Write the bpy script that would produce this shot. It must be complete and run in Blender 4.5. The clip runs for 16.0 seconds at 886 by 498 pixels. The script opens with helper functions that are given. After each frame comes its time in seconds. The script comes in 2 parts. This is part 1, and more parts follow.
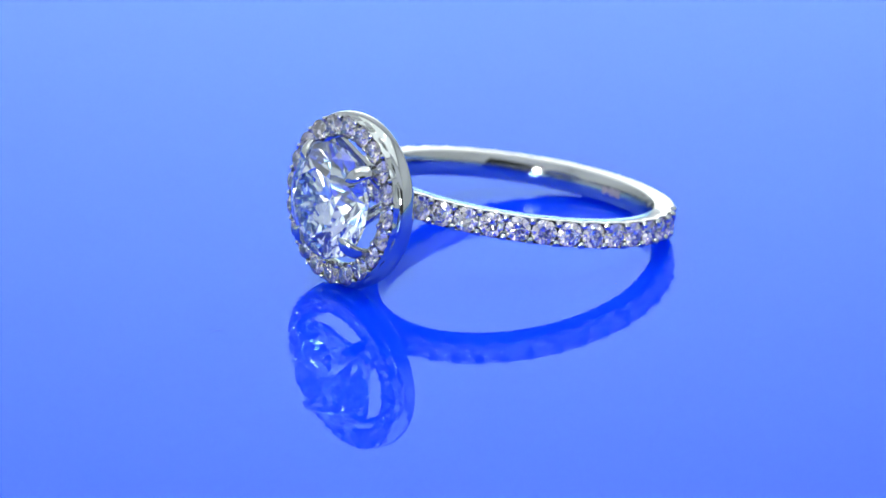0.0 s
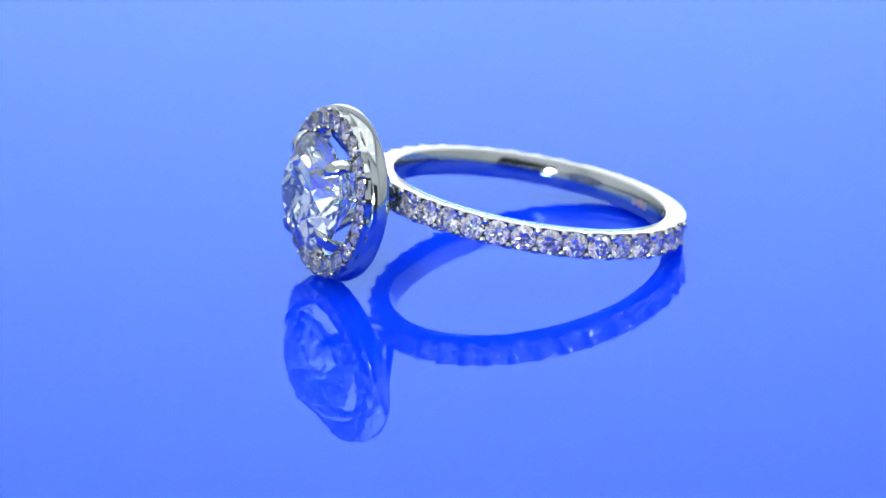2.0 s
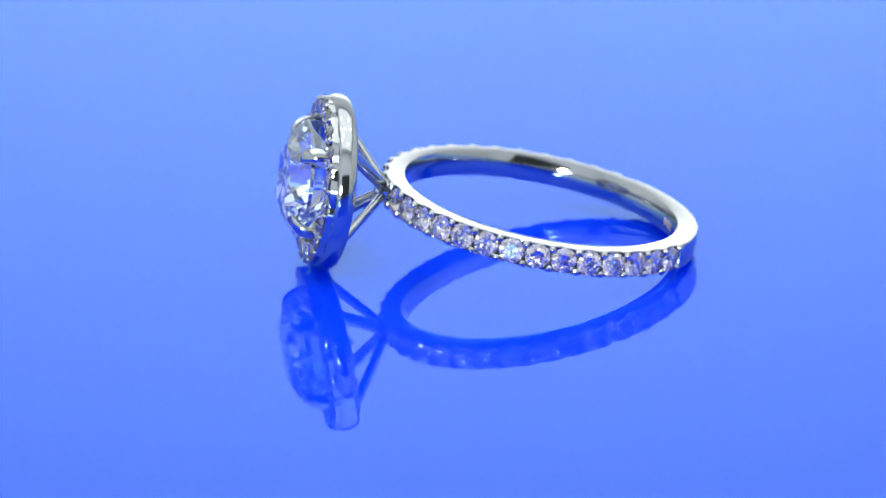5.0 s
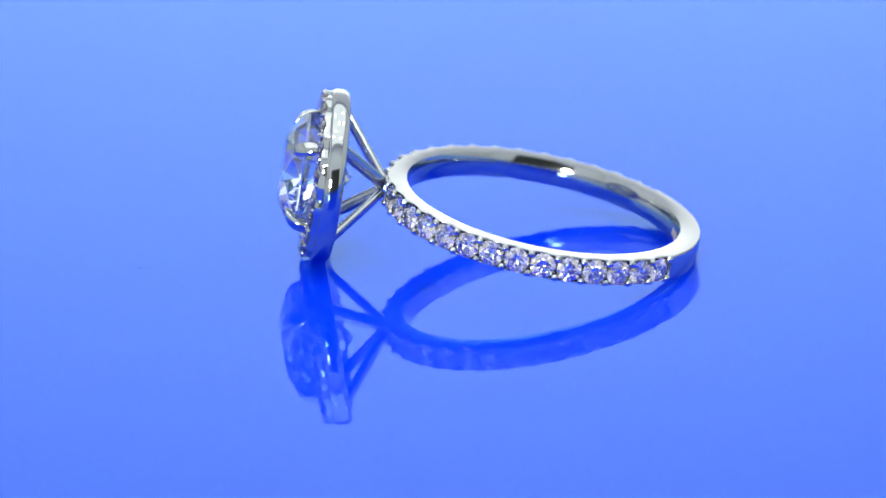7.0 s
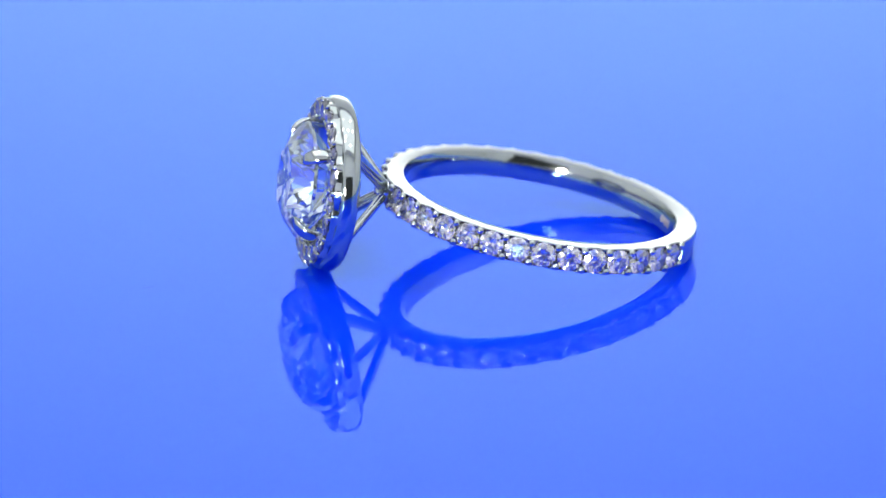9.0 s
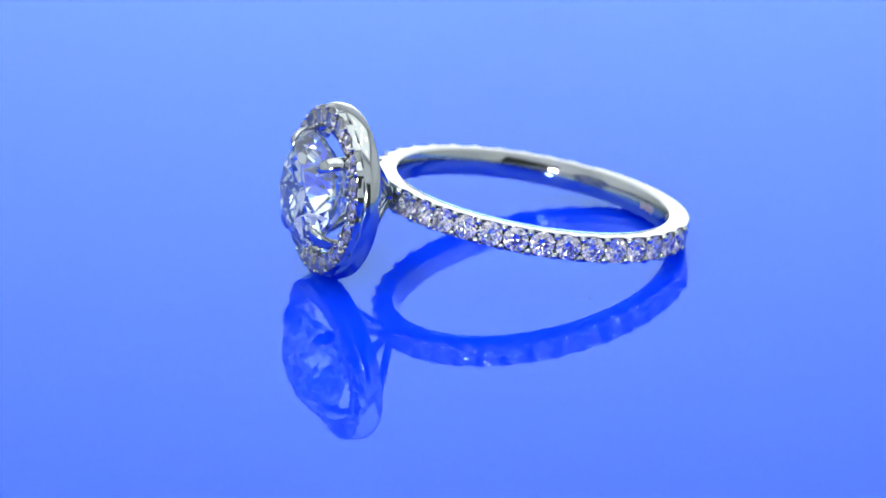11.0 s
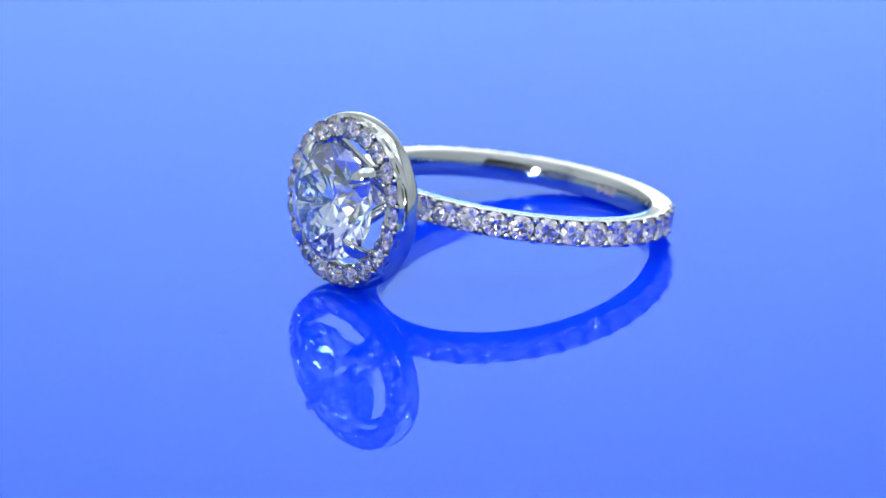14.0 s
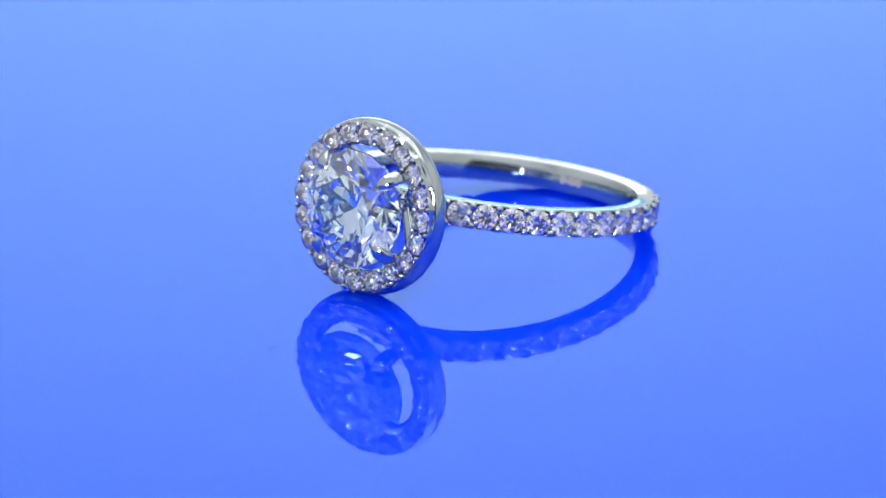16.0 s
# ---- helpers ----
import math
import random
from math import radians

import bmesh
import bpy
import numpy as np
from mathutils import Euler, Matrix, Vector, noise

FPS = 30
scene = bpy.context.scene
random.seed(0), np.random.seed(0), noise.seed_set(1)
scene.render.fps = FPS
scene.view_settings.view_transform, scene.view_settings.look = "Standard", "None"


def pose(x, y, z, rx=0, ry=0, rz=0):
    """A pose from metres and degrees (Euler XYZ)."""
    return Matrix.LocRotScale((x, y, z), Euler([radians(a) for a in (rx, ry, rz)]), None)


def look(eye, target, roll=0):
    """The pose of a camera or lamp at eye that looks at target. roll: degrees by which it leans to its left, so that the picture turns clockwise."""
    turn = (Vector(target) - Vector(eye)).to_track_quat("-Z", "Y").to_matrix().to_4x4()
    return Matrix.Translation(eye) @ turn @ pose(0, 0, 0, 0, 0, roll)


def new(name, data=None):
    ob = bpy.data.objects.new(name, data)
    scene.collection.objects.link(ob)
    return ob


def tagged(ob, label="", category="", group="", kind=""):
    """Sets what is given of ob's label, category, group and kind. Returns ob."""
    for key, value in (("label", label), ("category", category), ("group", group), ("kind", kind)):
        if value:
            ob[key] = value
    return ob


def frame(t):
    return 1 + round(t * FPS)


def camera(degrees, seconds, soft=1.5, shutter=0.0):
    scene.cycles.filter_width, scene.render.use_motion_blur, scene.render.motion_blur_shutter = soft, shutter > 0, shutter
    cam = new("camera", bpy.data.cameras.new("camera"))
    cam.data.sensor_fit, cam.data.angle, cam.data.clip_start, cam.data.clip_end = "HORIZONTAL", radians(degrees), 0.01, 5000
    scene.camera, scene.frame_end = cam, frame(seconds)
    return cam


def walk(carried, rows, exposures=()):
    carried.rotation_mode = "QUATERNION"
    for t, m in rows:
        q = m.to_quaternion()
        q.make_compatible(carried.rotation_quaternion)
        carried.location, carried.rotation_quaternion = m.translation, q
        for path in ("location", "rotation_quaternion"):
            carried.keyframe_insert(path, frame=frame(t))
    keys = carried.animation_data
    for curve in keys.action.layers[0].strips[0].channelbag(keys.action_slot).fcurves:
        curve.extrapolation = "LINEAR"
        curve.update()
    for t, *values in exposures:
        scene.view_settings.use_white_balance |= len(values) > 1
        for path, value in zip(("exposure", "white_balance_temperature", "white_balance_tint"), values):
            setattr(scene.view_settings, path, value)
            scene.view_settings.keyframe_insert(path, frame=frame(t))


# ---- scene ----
# A halo ring lies on a glossy blue plate that slowly turns one way, rests, and turns back.
MM = 0.001
EYE = (-0.000385, -0.33147, 0.11649)
TILT = 0.3363
cam = camera(8.927, 16.0, soft=1.5)
AIM = (EYE[0], EYE[1] + math.cos(TILT), EYE[2] - math.sin(TILT))
VIEW = look(EYE, AIM, -0.14)
cam.data.dof.use_dof, cam.data.dof.focus_distance, cam.data.dof.aperture_fstop = True, 0.344, 44
walk(cam, [(0.0, VIEW), (16.0, VIEW)])

# ---- light: a white photo tent with a lit ceiling and back, a front lamp, added side fill and sparkle lamps ----
world = bpy.data.worlds.new("room_light")
world.use_nodes = True
world.node_tree.nodes["Background"].inputs[0].default_value = (0.8, 0.9, 1.0, 1)
world.node_tree.nodes["Background"].inputs[1].default_value = 0.06
scene.world = world
scene.cycles.max_bounces = scene.cycles.transmission_bounces = scene.cycles.glossy_bounces = 20
scene.cycles.caustics_reflective = scene.cycles.caustics_refractive = False
scene.cycles.blur_glossy = 0.0


def panel(name, eye, target, width, height, radiance, colour, shape="RECTANGLE"):
    data = bpy.data.lights.new(name, "AREA")
    data.shape, data.size, data.size_y = shape, width, height
    data.energy, data.color = radiance * math.pi * width * height, colour
    ob = new(name, data)
    ob.matrix_world = look(eye, target)
    return ob


panel("ceiling_panel", (0, 0.04, 0.54), (0, 0.0401, 0), 0.8, 0.7, 1.16, (0.95, 1.0, 0.97))
back = panel("back_panel", (0, 0.46, 0.27), (0, 0, 0.27), 0.9, 0.5, 0.172, (0.98, 1.0, 0.97))
back.data.spread = radians(50)
# unseen fill added at both sides to brighten the ring's metal
for x in (-0.49, 0.49):
    panel("added_side_fill", (x, 0.0, 0.34), (0, 0, 0.34), 0.8, 0.36, 0.15, (0.95, 1.0, 0.97))
front = panel("front_lamp", (-0.113, -0.382, 0.066), (0, 0, 0), 0.05, 0.06, 10, (1.0, 0.97, 0.93), "ELLIPSE")
front.data.spread = radians(30)
# tints of unseen lamps added for sparkle; they stand in for the diamonds' fire
FIRE_TONES = ((1.0, 0.84, 0.72), (0.86, 0.95, 1.0), (1.0, 0.86, 0.88), (1.0, 0.93, 0.84))
for k, (x, y) in enumerate(((-0.2, -0.16), (0.17, -0.2), (-0.06, -0.1), (0.26, 0.05), (-0.3, 0.02), (0.08, 0.0), (-0.12, 0.14), (0.2, 0.2))):
    panel("added_sparkle_lamp", (x, y, 0.5), (0, 0, 0), 0.02, 0.02, 110, FIRE_TONES[k % 4])


# ---- materials ----
def material(name):
    m = bpy.data.materials.new(name)
    m.use_nodes = True
    return m, m.node_tree, m.node_tree.nodes["Principled BSDF"]


def noise_into(nt, socket, scale, low, high, detail=4.0, seed=0.0):
    co = nt.nodes.new("ShaderNodeTexCoord")
    tex = nt.nodes.new("ShaderNodeTexNoise")
    tex.inputs["Scale"].default_value, tex.inputs["Detail"].default_value = scale, detail
    ramp = nt.nodes.new("ShaderNodeMapRange")
    ramp.inputs["To Min"].default_value, ramp.inputs["To Max"].default_value = low, high
    nt.links.new(co.outputs["Object"], tex.inputs["Vector"])
    nt.links.new(tex.outputs["Fac"], ramp.inputs["Value"])
    nt.links.new(ramp.outputs["Result"], socket)
    return tex


def bump(nt, bsdf, scale, distance, strength=0.3):
    co = nt.nodes.new("ShaderNodeTexCoord")
    tex = nt.nodes.new("ShaderNodeTexNoise")
    tex.inputs["Scale"].default_value, tex.inputs["Detail"].default_value = scale, 3.0
    b = nt.nodes.new("ShaderNodeBump")
    b.inputs["Distance"].default_value, b.inputs["Strength"].default_value = distance, strength
    nt.links.new(co.outputs["Object"], tex.inputs["Vector"])
    nt.links.new(tex.outputs["Fac"], b.inputs["Height"])
    nt.links.new(b.outputs["Normal"], bsdf.inputs["Normal"])


def white_gold():
    m, nt, b = material("white_gold")
    b.inputs["Base Color"].default_value = (0.475, 0.51, 0.50, 1)
    b.inputs["Metallic"].default_value = 1.0
    noise_into(nt, b.inputs["Roughness"], 900.0, 0.04, 0.1)
    bump(nt, b, 1500.0, 0.00001, 0.25)
    return m


def blue_acrylic():
    m, nt, b = material("blue_acrylic")
    mix = nt.nodes.new("ShaderNodeMixRGB")
    mix.inputs["Color1"].default_value = (0.0005, 0.025, 0.92, 1)
    mix.inputs["Color2"].default_value = (0.0008, 0.03, 0.96, 1)
    noise_into(nt, mix.inputs["Fac"], 60.0, 0.0, 1.0)
    under, gloss = nt.nodes.new("ShaderNodeSubsurfaceScattering"), nt.nodes.new("ShaderNodeBsdfGlossy")
    nt.links.new(mix.outputs["Color"], under.inputs["Color"])
    under.inputs["Scale"].default_value, under.inputs["Radius"].default_value = 0.006, (0.2, 0.4, 1.0)
    gloss.inputs["Color"].default_value = (0.515, 0.86, 1.0, 1)
    noise_into(nt, gloss.inputs["Roughness"], 300.0, 0.002, 0.006)
    rim, both = nt.nodes.new("ShaderNodeFresnel"), nt.nodes.new("ShaderNodeMixShader")
    rim.inputs["IOR"].default_value = 1.76
    nt.links.new(rim.outputs[0], both.inputs[0])
    nt.links.new(under.outputs[0], both.inputs[1])
    nt.links.new(gloss.outputs[0], both.inputs[2])
    nt.links.new(both.outputs[0], nt.nodes["Material Output"].inputs["Surface"])
    nt.nodes.remove(b)
    return m


def diamond(name, tint):
    m, nt, b = material(name)
    out = nt.nodes["Material Output"]
    nt.nodes.remove(b)
    g = nt.nodes.new("ShaderNodeBsdfGlass")
    g.inputs["Color"].default_value, g.inputs["IOR"].default_value = (*tint, 1), 2.42
    g.inputs["Roughness"].default_value = 0.0
    nt.links.new(g.outputs[0], out.inputs["Surface"])
    return m


def plain(name, colour, rough, scale=200.0):
    m, nt, b = material(name)
    mix = nt.nodes.new("ShaderNodeMixRGB")
    mix.inputs["Color1"].default_value = (*[c * 0.92 for c in colour], 1)
    mix.inputs["Color2"].default_value = (*colour, 1)
    noise_into(nt, mix.inputs["Fac"], scale, 0.0, 1.0)
    nt.links.new(mix.outputs["Color"], b.inputs["Base Color"])
    b.inputs["Roughness"].default_value = rough
    bump(nt, b, scale * 4, 0.0002)
    return m


GOLD, BLUE = white_gold(), blue_acrylic()
DIAMOND, PAVE = diamond("diamond", (0.935, 0.958, 0.958)), diamond("small_diamond", (0.985, 0.975, 0.965))
MARK = plain("stamped_metal", (0.45, 0.40, 0.38), 0.45, 2000.0)
FABRIC = plain("white_fabric", (0.78, 0.80, 0.82), 0.9)
DUST = plain("dark_lint", (0.02, 0.02, 0.03), 0.9, 3000.0)


# ---- mesh helpers, all in millimetres ----
def mesh(name, verts, faces, mat, smooth=True, angle=None):
    me = bpy.data.meshes.new(name)
    me.from_pydata([tuple(c * MM for c in v) for v in verts], [], faces)
    bm = bmesh.new()
    bm.from_mesh(me)
    bmesh.ops.recalc_face_normals(bm, faces=bm.faces)
    for f in bm.faces:
        f.smooth = smooth
    if angle:
        for e in bm.edges:
            if len(e.link_faces) == 2 and e.calc_face_angle() > radians(angle):
                e.smooth = False
    bm.to_mesh(me)
    bm.free()
    me.materials.append(mat)
    return me


def part(name, me, parent, m=None, label=""):
    ob = new(name, me)
    ob.parent = parent
    if m is not None:
        ob.matrix_basis = m
    return tagged(ob, label) if label else ob


def spun(profile_at, count, place):
    """Closed sweep: profile_at(angle) gives (radius, height) points, place(angle, radius, height) the vertex."""
    verts, faces = [], []
    n = 0
    for i in range(count):
        a = 2 * math.pi * i / count
        ring = profile_at(a)
        n = len(ring)
        verts += [place(a, r, h) for r, h in ring]
    for i in range(count):
        j = (i + 1) % count
        for k in range(n):
            l = (k + 1) % n
            faces.append((i * n + k, i * n + l, j * n + l, j * n + k))
    return verts, faces


def eased(path, steps=4):
    """Rounds a row of (point, radius) into a smooth run."""
    rows = [Vector((*p, r)) for p, r in path]
    out = []
    for i in range(len(rows) - 1):
        a, b, c, d = rows[max(i - 1, 0)], rows[i], rows[i + 1], rows[min(i + 2, len(rows) - 1)]
        for k in range(steps):
            t = k / steps
            q = 0.5 * (2 * b + (c - a) * t + (2 * a - 5 * b + 4 * c - d) * t * t + (3 * b - a - 3 * c + d) * t ** 3)
            out.append((tuple(q[:3]), q[3]))
    return out + [path[-1]]


def tube(path, sides=14):
    """A rod through (point, radius) rows with closed ends."""
    verts, faces = [], []
    path = eased(path)
    pts = [Vector(p) for p, r in path]
    for i, (p, r) in enumerate(path):
        way = (pts[min(i + 1, len(pts) - 1)] - pts[max(i - 1, 0)]).normalized()
        u = way.orthogonal().normalized() if i == 0 else (u - way * u.dot(way)).normalized()
        v = way.cross(u)
        for k in range(sides):
            a = 2 * math.pi * k / sides
            verts.append(tuple(pts[i] + r * (math.cos(a) * u + math.sin(a) * v)))
    for i in range(len(path) - 1):
        for k in range(sides):
            l = (k + 1) % sides
            faces.append((i * sides + k, i * sides + l, (i + 1) * sides + l, (i + 1) * sides + k))
    faces.append(tuple(range(sides)))
    faces.append(tuple(range((len(path) - 1) * sides, len(path) * sides)))
    return verts, faces


def brilliant(d, table=0.57, crown=34.5, pavilion=40.8, star=0.55, lower=0.78):
    """A round brilliant: table up along z, girdle at z = 0, 57 facets and a faceted girdle."""
    R, g = d / 2, 0.03 * d
    rt = table * R
    zt = g / 2 + (R - rt) * math.tan(radians(crown))
    zc = -g / 2 - R * math.tan(radians(pavilion))
    c = math.cos(radians(22.5))
    rm = rt + (R - rt) * star
    sl = (zt - g / 2) / (R - rt)
    zm = zt - (rm * c - rt) * sl
    rp = R * (1 - lower)
    zp = zc + rp * c * math.tan(radians(pavilion))

    def ring(n, r, z, off):
        return [(r * math.cos(2 * math.pi * (k + off) / n), r * math.sin(2 * math.pi * (k + off) / n), z) for k in range(n)]
    v = ring(8, rt, zt, 0) + ring(8, rm, zm, 0.5) + ring(16, R, g / 2, 0) + ring(16, R, -g / 2, 0) + ring(8, rp, zp, 0.5) + [(0, 0, zc)]
    T, M, G, B, P, C = 0, 8, 16, 32, 48, 56
    f = [tuple(range(8))]
    for k in range(8):
        n = (k + 1) % 8
        q = (k - 1) % 8
        f.append((T + k, T + n, M + k))
        f.append((T + k, M + k, G + 2 * k, M + q))
        f.append((M + k, G + 2 * k + 1, G + 2 * k))
        f.append((M + k, G + (2 * k + 2) % 16, G + 2 * k + 1))
        f.append((C, P + k, B + 2 * k, P + q))
        f.append((P + k, B + 2 * k, B + 2 * k + 1))
        f.append((P + k, B + 2 * k + 1, B + (2 * k + 2) % 16))
    for k in range(16):
        n = (k + 1) % 16
        f.append((G + k, G + n, B + n, B + k))
    return v, f


def ball(r, rows=6, cols=10, long=1.0):
    v, f = [(0, 0, r * long)], []
    for i in range(1, rows):
        a = math.pi * i / rows
        v += [(r * math.sin(a) * math.cos(2 * math.pi * k / cols), r * math.sin(a) * math.sin(2 * math.pi * k / cols), r * long * math.cos(a)) for k in range(cols)]
    v.append((0, 0, -r * long))
    last = len(v) - 1
    for k in range(cols):
        n = (k + 1) % cols
        f.append((0, 1 + k, 1 + n))
        f.append((last, last - cols + n, last - cols + k))
        for i in range(rows - 2):
            f.append((1 + i * cols + k, 1 + (i + 1) * cols + k, 1 + (i + 1) * cols + n, 1 + i * cols + n))
    return v, f


# ---- the tent round the plate ----
def slab(name, x0, x1, y0, y1, z0, z1, mat):
    v = [(x, y, z) for x in (x0, x1) for y in (y0, y1) for z in (z0, z1)]
    f = [(0, 1, 3, 2), (4, 6, 7, 5), (0, 4, 5, 1), (2, 3, 7, 6), (0, 2, 6, 4), (1, 5, 7, 3)]
    return tagged(new(name, mesh(name, v, f, mat, smooth=False)), kind="structure")


slab("floor", -520, 520, -420, 520, -46, -16, FABRIC)
slab("wall_back", -520, 520, 480, 500, -16, 560, FABRIC)
slab("wall_left", -520, -500, -420, 480, -16, 560, FABRIC)
slab("wall_right", 500, 520, -420, 480, -16, 560, FABRIC)
slab("wall_front_left", -500, -150, -420, -400, -16, 560, FABRIC)
slab("wall_front_right", 240, 500, -420, -400, -16, 560, FABRIC)
slab("wall_front_top", -150, 240, -420, -400, 200, 560, FABRIC)
slab("ceiling", -520, 520, -420, 500, 560, 580, FABRIC)


# ---- the blue plate, with a fleck and a hair on it ----
def blue_plate():
    ob = tagged(new("turntable_plate"), "glossy royal-blue acrylic turntable plate, mirror smooth, nearly clean", "turntable")
    prof = [(0.001, -16.0), (199.0, -16.0), (200, -15.0), (200, -0.6), (199.4, 0), (0.001, 0)]
    v, f = [], []
    n = 128
    for r, z in prof[1:-1]:
        v += [(r * math.cos(2 * math.pi * k / n), r * math.sin(2 * math.pi * k / n), z) for k in range(n)]
    for i in range(3):
        for k in range(n):
            l = (k + 1) % n
            f.append((i * n + k, i * n + l, (i + 1) * n + l, (i + 1) * n + k))
    f += [tuple(range(n)), tuple(range(3 * n, 4 * n))]
    part("plate", mesh("plate", v, f, BLUE, angle=30), ob)
    fleck = mesh("dust_fleck", *ball(0.045, 5, 7, 0.6), DUST)
    part("dust_fleck", fleck, ob, Matrix.Translation((4.84 * MM, -10.16 * MM, 0.03 * MM)), "tiny dark dust fleck")
    hair = [((-0.45, 0, 0.02), 0.006), ((-0.2, 0.1, 0.03), 0.008), ((0.1, 0.08, 0.03), 0.008), ((0.45, -0.1, 0.02), 0.006)]
    part("hair", mesh("hair", *tube(hair, 6), DUST), ob, pose(-19.1 * MM, -1.3 * MM, 0, 0, 0, 12), "short fine dark lint hair")
    return ob


# ---- the ring: band axis along z, head towards -x ----
RI, RO, WIDTH, RS = 8.65, 9.9, 1.65, 9.86
A0, STEP, STONES = 0.0416, 0.1664, 14
HEAD, RH, THICK = 13.08, 5.44, 1.45
PITCH = 11.1
PAVE_END = A0 + STEP * (STONES + 0.55)


def from_head(a):
    """The angle from the head, 0 to pi."""
    return abs(math.pi - (a % (2 * math.pi)))


def band_mesh():
    h = WIDTH / 2

    def profile(a):
        q = from_head(a)
        if q < PAVE_END:
            s = (q - A0) / STEP
            arch = abs(math.sin(math.pi * (s - 0.5))) ** 0.7 if s > 0.5 else 0.3
            edge = RO - 0.02 - 0.24 * arch
            lip, deep, flat = edge - 0.02, RO - 0.1 - 0.86 * arch, 0.6 - 0.44 * arch
        else:
            edge = RO
            lip, deep, flat = RO + 0.02, RO + 0.03, 0.3
        k = 0.06
        inner = [(RI - 0.02 - 0.18 * (1 - (z / h) ** 2), z) for z in (-0.975 * h, -0.75 * h, -0.5 * h, -0.25 * h, 0, 0.25 * h, 0.5 * h, 0.75 * h, 0.975 * h)]
        return [(RI + 0.03, h), (edge - 0.05, h), (edge, h - k), (lip, h - 0.09), (deep, flat), (deep, -flat), (lip, -h + 0.09),
                (edge, -h + k), (edge - 0.05, -h), (RI + 0.03, -h)] + inner
    v, f = spun(profile, 720, lambda a, r, z: (r * math.cos(a), r * math.sin(a), z))
    return mesh("band", v, f, GOLD, angle=38)


HALO_N = 20


def lean(x, y, z):
    """The head leans a little back at its lower edge."""
    return (x + 0.2 - 0.04 * z, y, z + 0.07)


def saddle(x, y, z):
    """The head is slightly narrower across the finger, and its sides bend back towards the band."""
    return lean(x + 0.004 * y * y, y * 0.98, z)


def halo_mesh():
    def profile(a):
        s = a / (2 * math.pi) * HALO_N
        arch = math.cos(math.pi * s) ** 2
        rim = RH - 0.2 - 0.12 * arch
        x = -HEAD
        outer = [(RH - 0.75, x - 0.12), (RH - 0.5, x + 0.08), (RH - 0.36, x + 0.16), (RH - 0.22, x + 0.12), (RH - 0.09, x - 0.02), (RH - 0.02, x - 0.2),
                 (RH, x - 0.42), (RH - 0.01, x - 0.64), (RH - 0.05, x - 0.84), (RH - 0.12, x - 0.97), (RH - 0.18, x - 1.02)]
        return [(3.95, x - 0.55)] + outer + [(rim, x - 1.05), (rim - 0.02, x - THICK + 0.06), (rim - 0.07, x - THICK),
                (rim - 0.14, x - THICK + 0.05), (4.86, x - 1.25 + 0.75 * arch), (4.2, x - 1.25 + 0.75 * arch), (3.98 + 0.08 * arch, x - THICK), (3.88 + 0.08 * arch, x - THICK), (3.82, x - 1.2), (3.86, x - 0.65)]
    v, f = spun(profile, 480, lambda a, r, x: saddle(x, r * math.cos(a), r * math.sin(a)))
    return mesh("halo", v, f, GOLD, angle=50)


def along(point, axis, turn=0.0):
    """A pose in mm at point whose z runs along axis."""
    q = Vector(axis).to_track_quat("Z", "Y").to_matrix().to_4x4()
    return Matrix.Translation([c * MM for c in point]) @ q @ pose(0, 0, 0, 0, 0, turn)


# each claw: its direction across the head, and how far its point stays from the middle
CLAWS = ((-2.35, 1.95, 2.35), (2.3, 2.6, 2.75), (-2.4, -2.15, 2.6), (2.3, -2.8, 2.75))


def bar(rows, side, power):
    """A shaped bar through (point, half width along side, half thickness) rows, its section between round and square."""
    verts, faces, n = [], [], 16
    rows = [(Vector(p), w, h) for p, w, h in rows]
    for i, (p, w, h) in enumerate(rows):
        way = (rows[min(i + 1, len(rows) - 1)][0] - rows[max(i - 1, 0)][0]).normalized()
        up = way.cross(side).normalized()
        for k in range(n):
            c, q = math.cos(2 * math.pi * k / n), math.sin(2 * math.pi * k / n)
            c, q = math.copysign(abs(c) ** power, c), math.copysign(abs(q) ** power, q)
            verts.append(tuple(p + side * (c * w) + up * (q * h)))
    for i in range(len(rows) - 1):
        for k in range(n):
            l = (k + 1) % n
            faces.append((i * n + k, i * n + l, (i + 1) * n + l, (i + 1) * n + k))
    faces += [tuple(range(n)), tuple(range((len(rows) - 1) * n, len(rows) * n))]
    return verts, faces


def strut_mesh(y, z):
    """A straight flat bar from the band out to the back of the halo."""
    d = Vector((0, y, z)).normalized()
    side = d.cross(Vector((1, 0, 0)))
    rows = []
    for x, r, w, h in ((9.75, 0.08, 0.36, 0.28), (10.0, 0.42, 0.38, 0.27), (11.0, 1.84, 0.4, 0.27), (12.0, 3.24, 0.42, 0.27), (13.22, 4.94, 0.44, 0.27)):
        rows.append((Vector((-x, 0, 0)) + d * r, w, h))
    return mesh("gallery_strut", *bar(rows, side, 0.6), GOLD, angle=50)


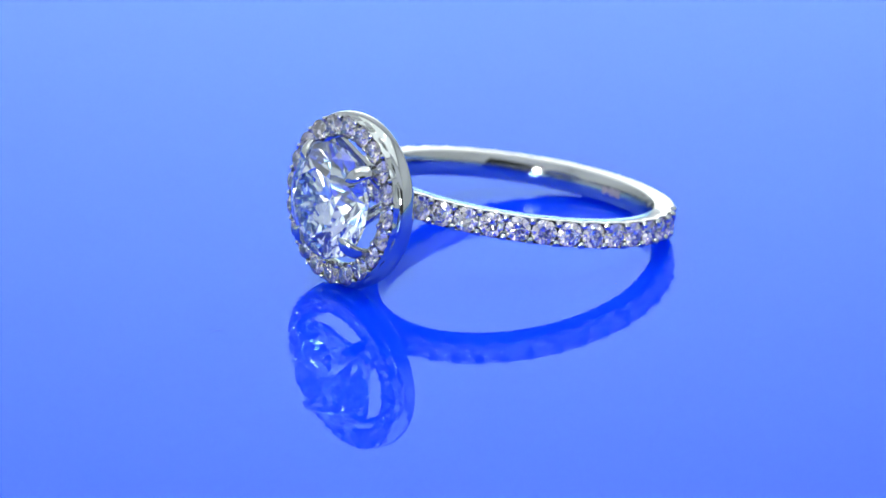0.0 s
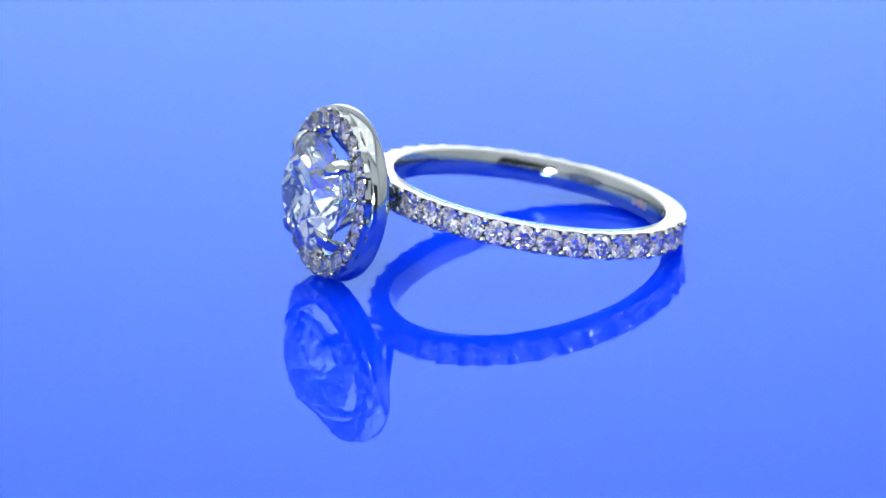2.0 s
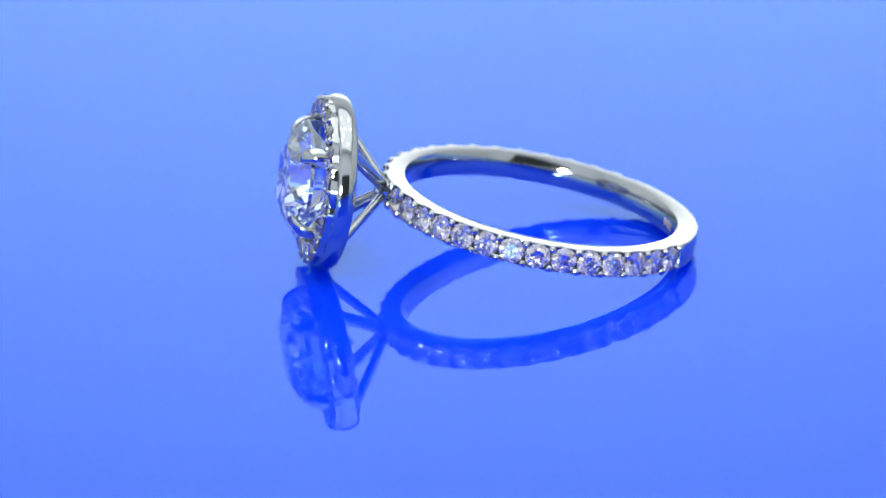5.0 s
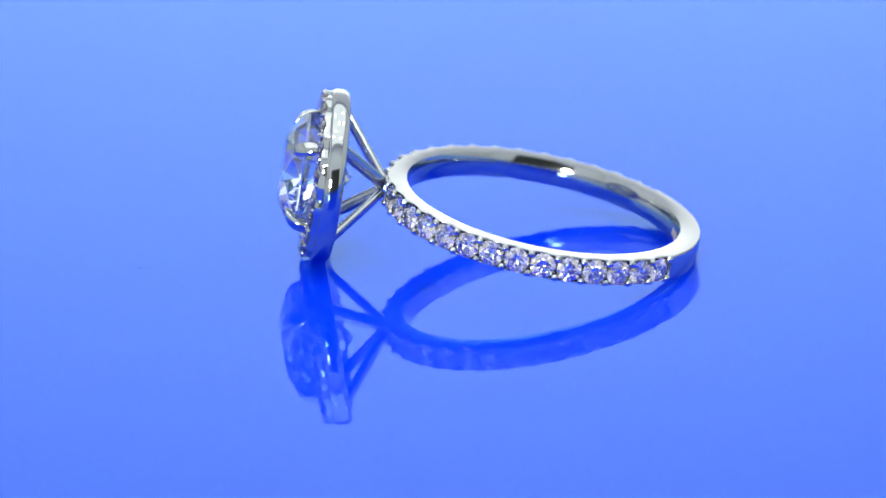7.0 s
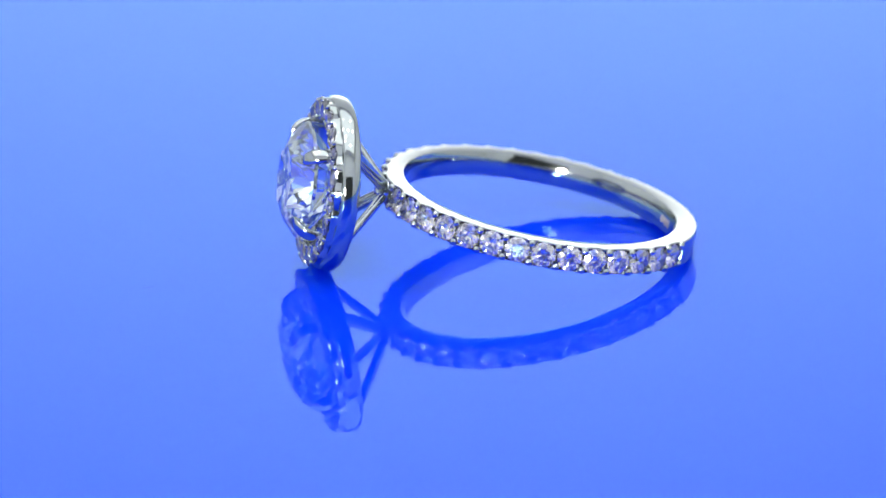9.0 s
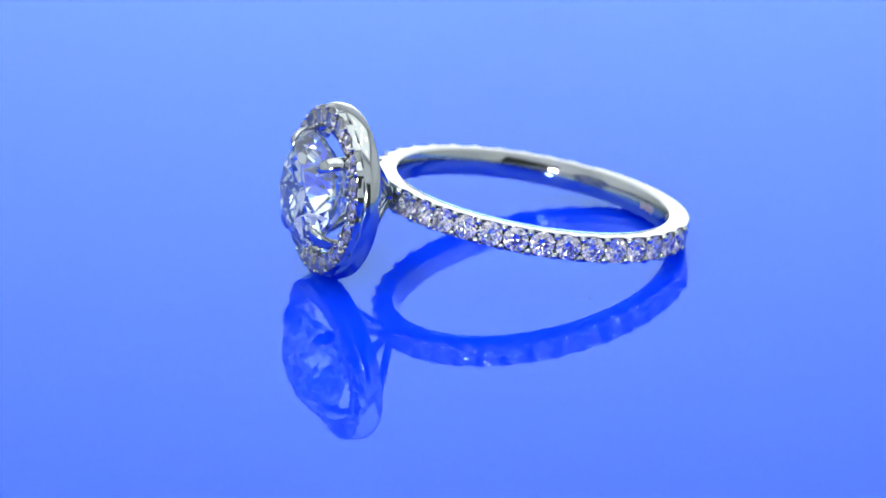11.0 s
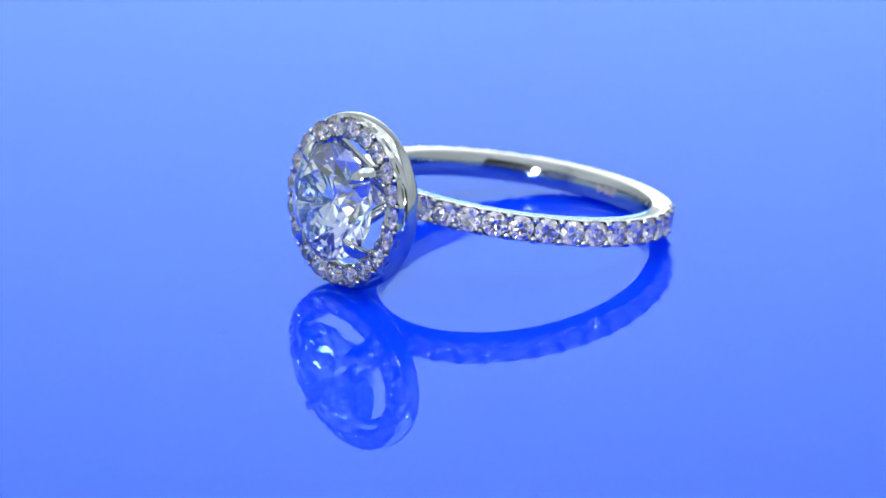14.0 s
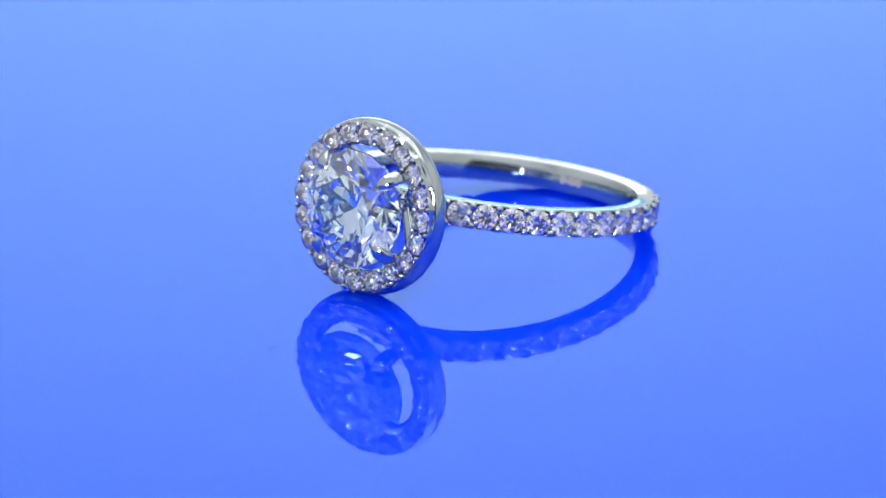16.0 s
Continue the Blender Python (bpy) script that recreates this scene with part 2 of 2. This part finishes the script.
def claw_mesh(y, z, tip):
    """A claw that rises from the halo's inner edge and folds over the stone to a point."""
    d = Vector((0, y, z)).normalized()
    side = d.cross(Vector((1, 0, 0)))
    rows = []
    for x, r, w, h in ((13.4, 3.86, 0.34, 0.28), (13.8, 3.92, 0.36, 0.26), (14.5, 3.93, 0.4, 0.25), (14.95, 3.9, 0.44, 0.26), (15.3, 3.78, 0.47, 0.27),
                       (15.6, 3.58, 0.46, 0.25), (15.82, 3.3, 0.42, 0.21)):
        rows.append((Vector(lean(*(Vector((-x, 0, 0)) + d * r))), w, h))
    for k in range(1, 6):
        u = k / 5
        rows.append((Vector(lean(*(Vector((-15.82 - 0.2 * u + 0.04 * u * u, 0, 0)) + d * (3.3 + (tip - 3.3) * u)))), 0.42 - 0.4 * u ** 1.2, 0.21 - 0.17 * u))
    return mesh("prong", *bar(rows, side, 0.85), GOLD, angle=50)


def halo_ring():
    ring = tagged(new("engagement_ring"), "white gold halo ring with round diamond, lying on blue plate", "ring")
    band = part("band", band_mesh(), ring, label="polished white gold band with pavé-set front")
    halo = part("halo", halo_mesh(), ring, label="round polished white gold halo frame")
    for y, z, tip in CLAWS:
        part("prong", claw_mesh(y, z, tip), ring)
        part("gallery_strut", strut_mesh(y, z), ring)
    seat = [((-9.35, 0, 0), 0.72), ((-9.9, 0, 0), 0.7), ((-10.3, 0, 0), 0.5), ((-10.5, 0, 0), 0.25)]
    part("collar", mesh("collar", *tube(seat, 18), GOLD, angle=60), ring)
    bars = []
    for k, tall in enumerate((0.5, 0.42, 0.5, 0.3, 0.46)):
        bars += [(radians(-1.0 + 2.1 * k), tall)]
    v, f = [], []
    for a, tall in bars:
        n = len(v)
        for da in (-0.014, 0.014):
            for z in (-tall / 2, tall / 2):
                for r in (RI - 0.215, RI - 0.08):
                    v.append((r * math.cos(a + da), r * math.sin(a + da), z))
        f += [tuple(n + i for i in q) for q in ((0, 1, 3, 2), (4, 6, 7, 5), (0, 4, 5, 1), (2, 3, 7, 6), (0, 2, 6, 4), (1, 5, 7, 3))]
    part("hallmark", mesh("hallmark", v, f, MARK, smooth=False), ring, label="small unreadable stamped mark inside the band")
    big = mesh("center_diamond", *brilliant(7.2), DIAMOND, smooth=False)
    part("center_diamond", big, ring, along(lean(-15.32, 0, 0), (-1, 0, -0.04), 9), "large round brilliant-cut clear diamond")
    small = mesh("pave_diamond", *brilliant(1.57), PAVE, smooth=False)
    bead = mesh("bead", *ball(0.25), GOLD)
    for side in (-1, 1):
        for k in range(1, STONES + 1):
            a = math.pi - side * (A0 + STEP * k)
            way = (math.cos(a), math.sin(a), 0)
            part("pave_diamond", small, band, along([c * (RS - 0.12) for c in way], way, random.uniform(0, 45)))
        for k in range(0, STONES + 1):
            a = math.pi - side * (A0 + STEP * (k + 0.5))
            for z in (-0.6, 0.6):
                part("bead", bead, band, along(((RO - 0.08) * math.cos(a), (RO - 0.08) * math.sin(a), z), (math.cos(a), math.sin(a), 0)))
    gem = mesh("halo_diamond", *brilliant(1.43), PAVE, smooth=False)
    dot = mesh("halo_bead", *ball(0.17), GOLD)
    for k in range(HALO_N):
        a = 2 * math.pi * k / HALO_N
        part("halo_diamond", gem, halo, along(saddle(-HEAD - 1.44, 4.54 * math.cos(a), 4.54 * math.sin(a)), (-1, -0.14 * math.cos(a), 0), random.uniform(0, 45)))
        b = a + math.pi / HALO_N
        for r in (5.06, 4.04):
            part("bead", dot, halo, along(saddle(-HEAD - 1.48, r * math.cos(b), r * math.sin(b)), (-1, 0, 0)))
    return ring


PLATE = blue_plate()
RING = halo_ring()


# ---- the turning ----
def turned(t):
    """The plate's heading in degrees at t seconds."""
    if t < 6.41:
        a = 0.686 - 0.10330 * t
    elif t < 7.13:
        a = 0.0238
    else:
        a = 0.0238 + 0.10125 * (t - 7.13)
    return math.degrees(a)


def motions():
    lift = WIDTH / 2 * math.cos(radians(PITCH)) + RO * math.sin(radians(PITCH))
    rest = pose(5.707 * MM, 0.358 * MM, lift * MM, 0, PITCH, 0)
    times = sorted({round(0.25 * k, 2) for k in range(65)} | {6.3, 6.4, 6.6, 7.1, 7.2, 7.3})
    walk(PLATE, [(t, pose(0, 0, 0, 0, 0, turned(t))) for t in times])
    walk(RING, [(t, pose(0, 0, 0, 0, 0, turned(t)) @ rest) for t in times])


motions()
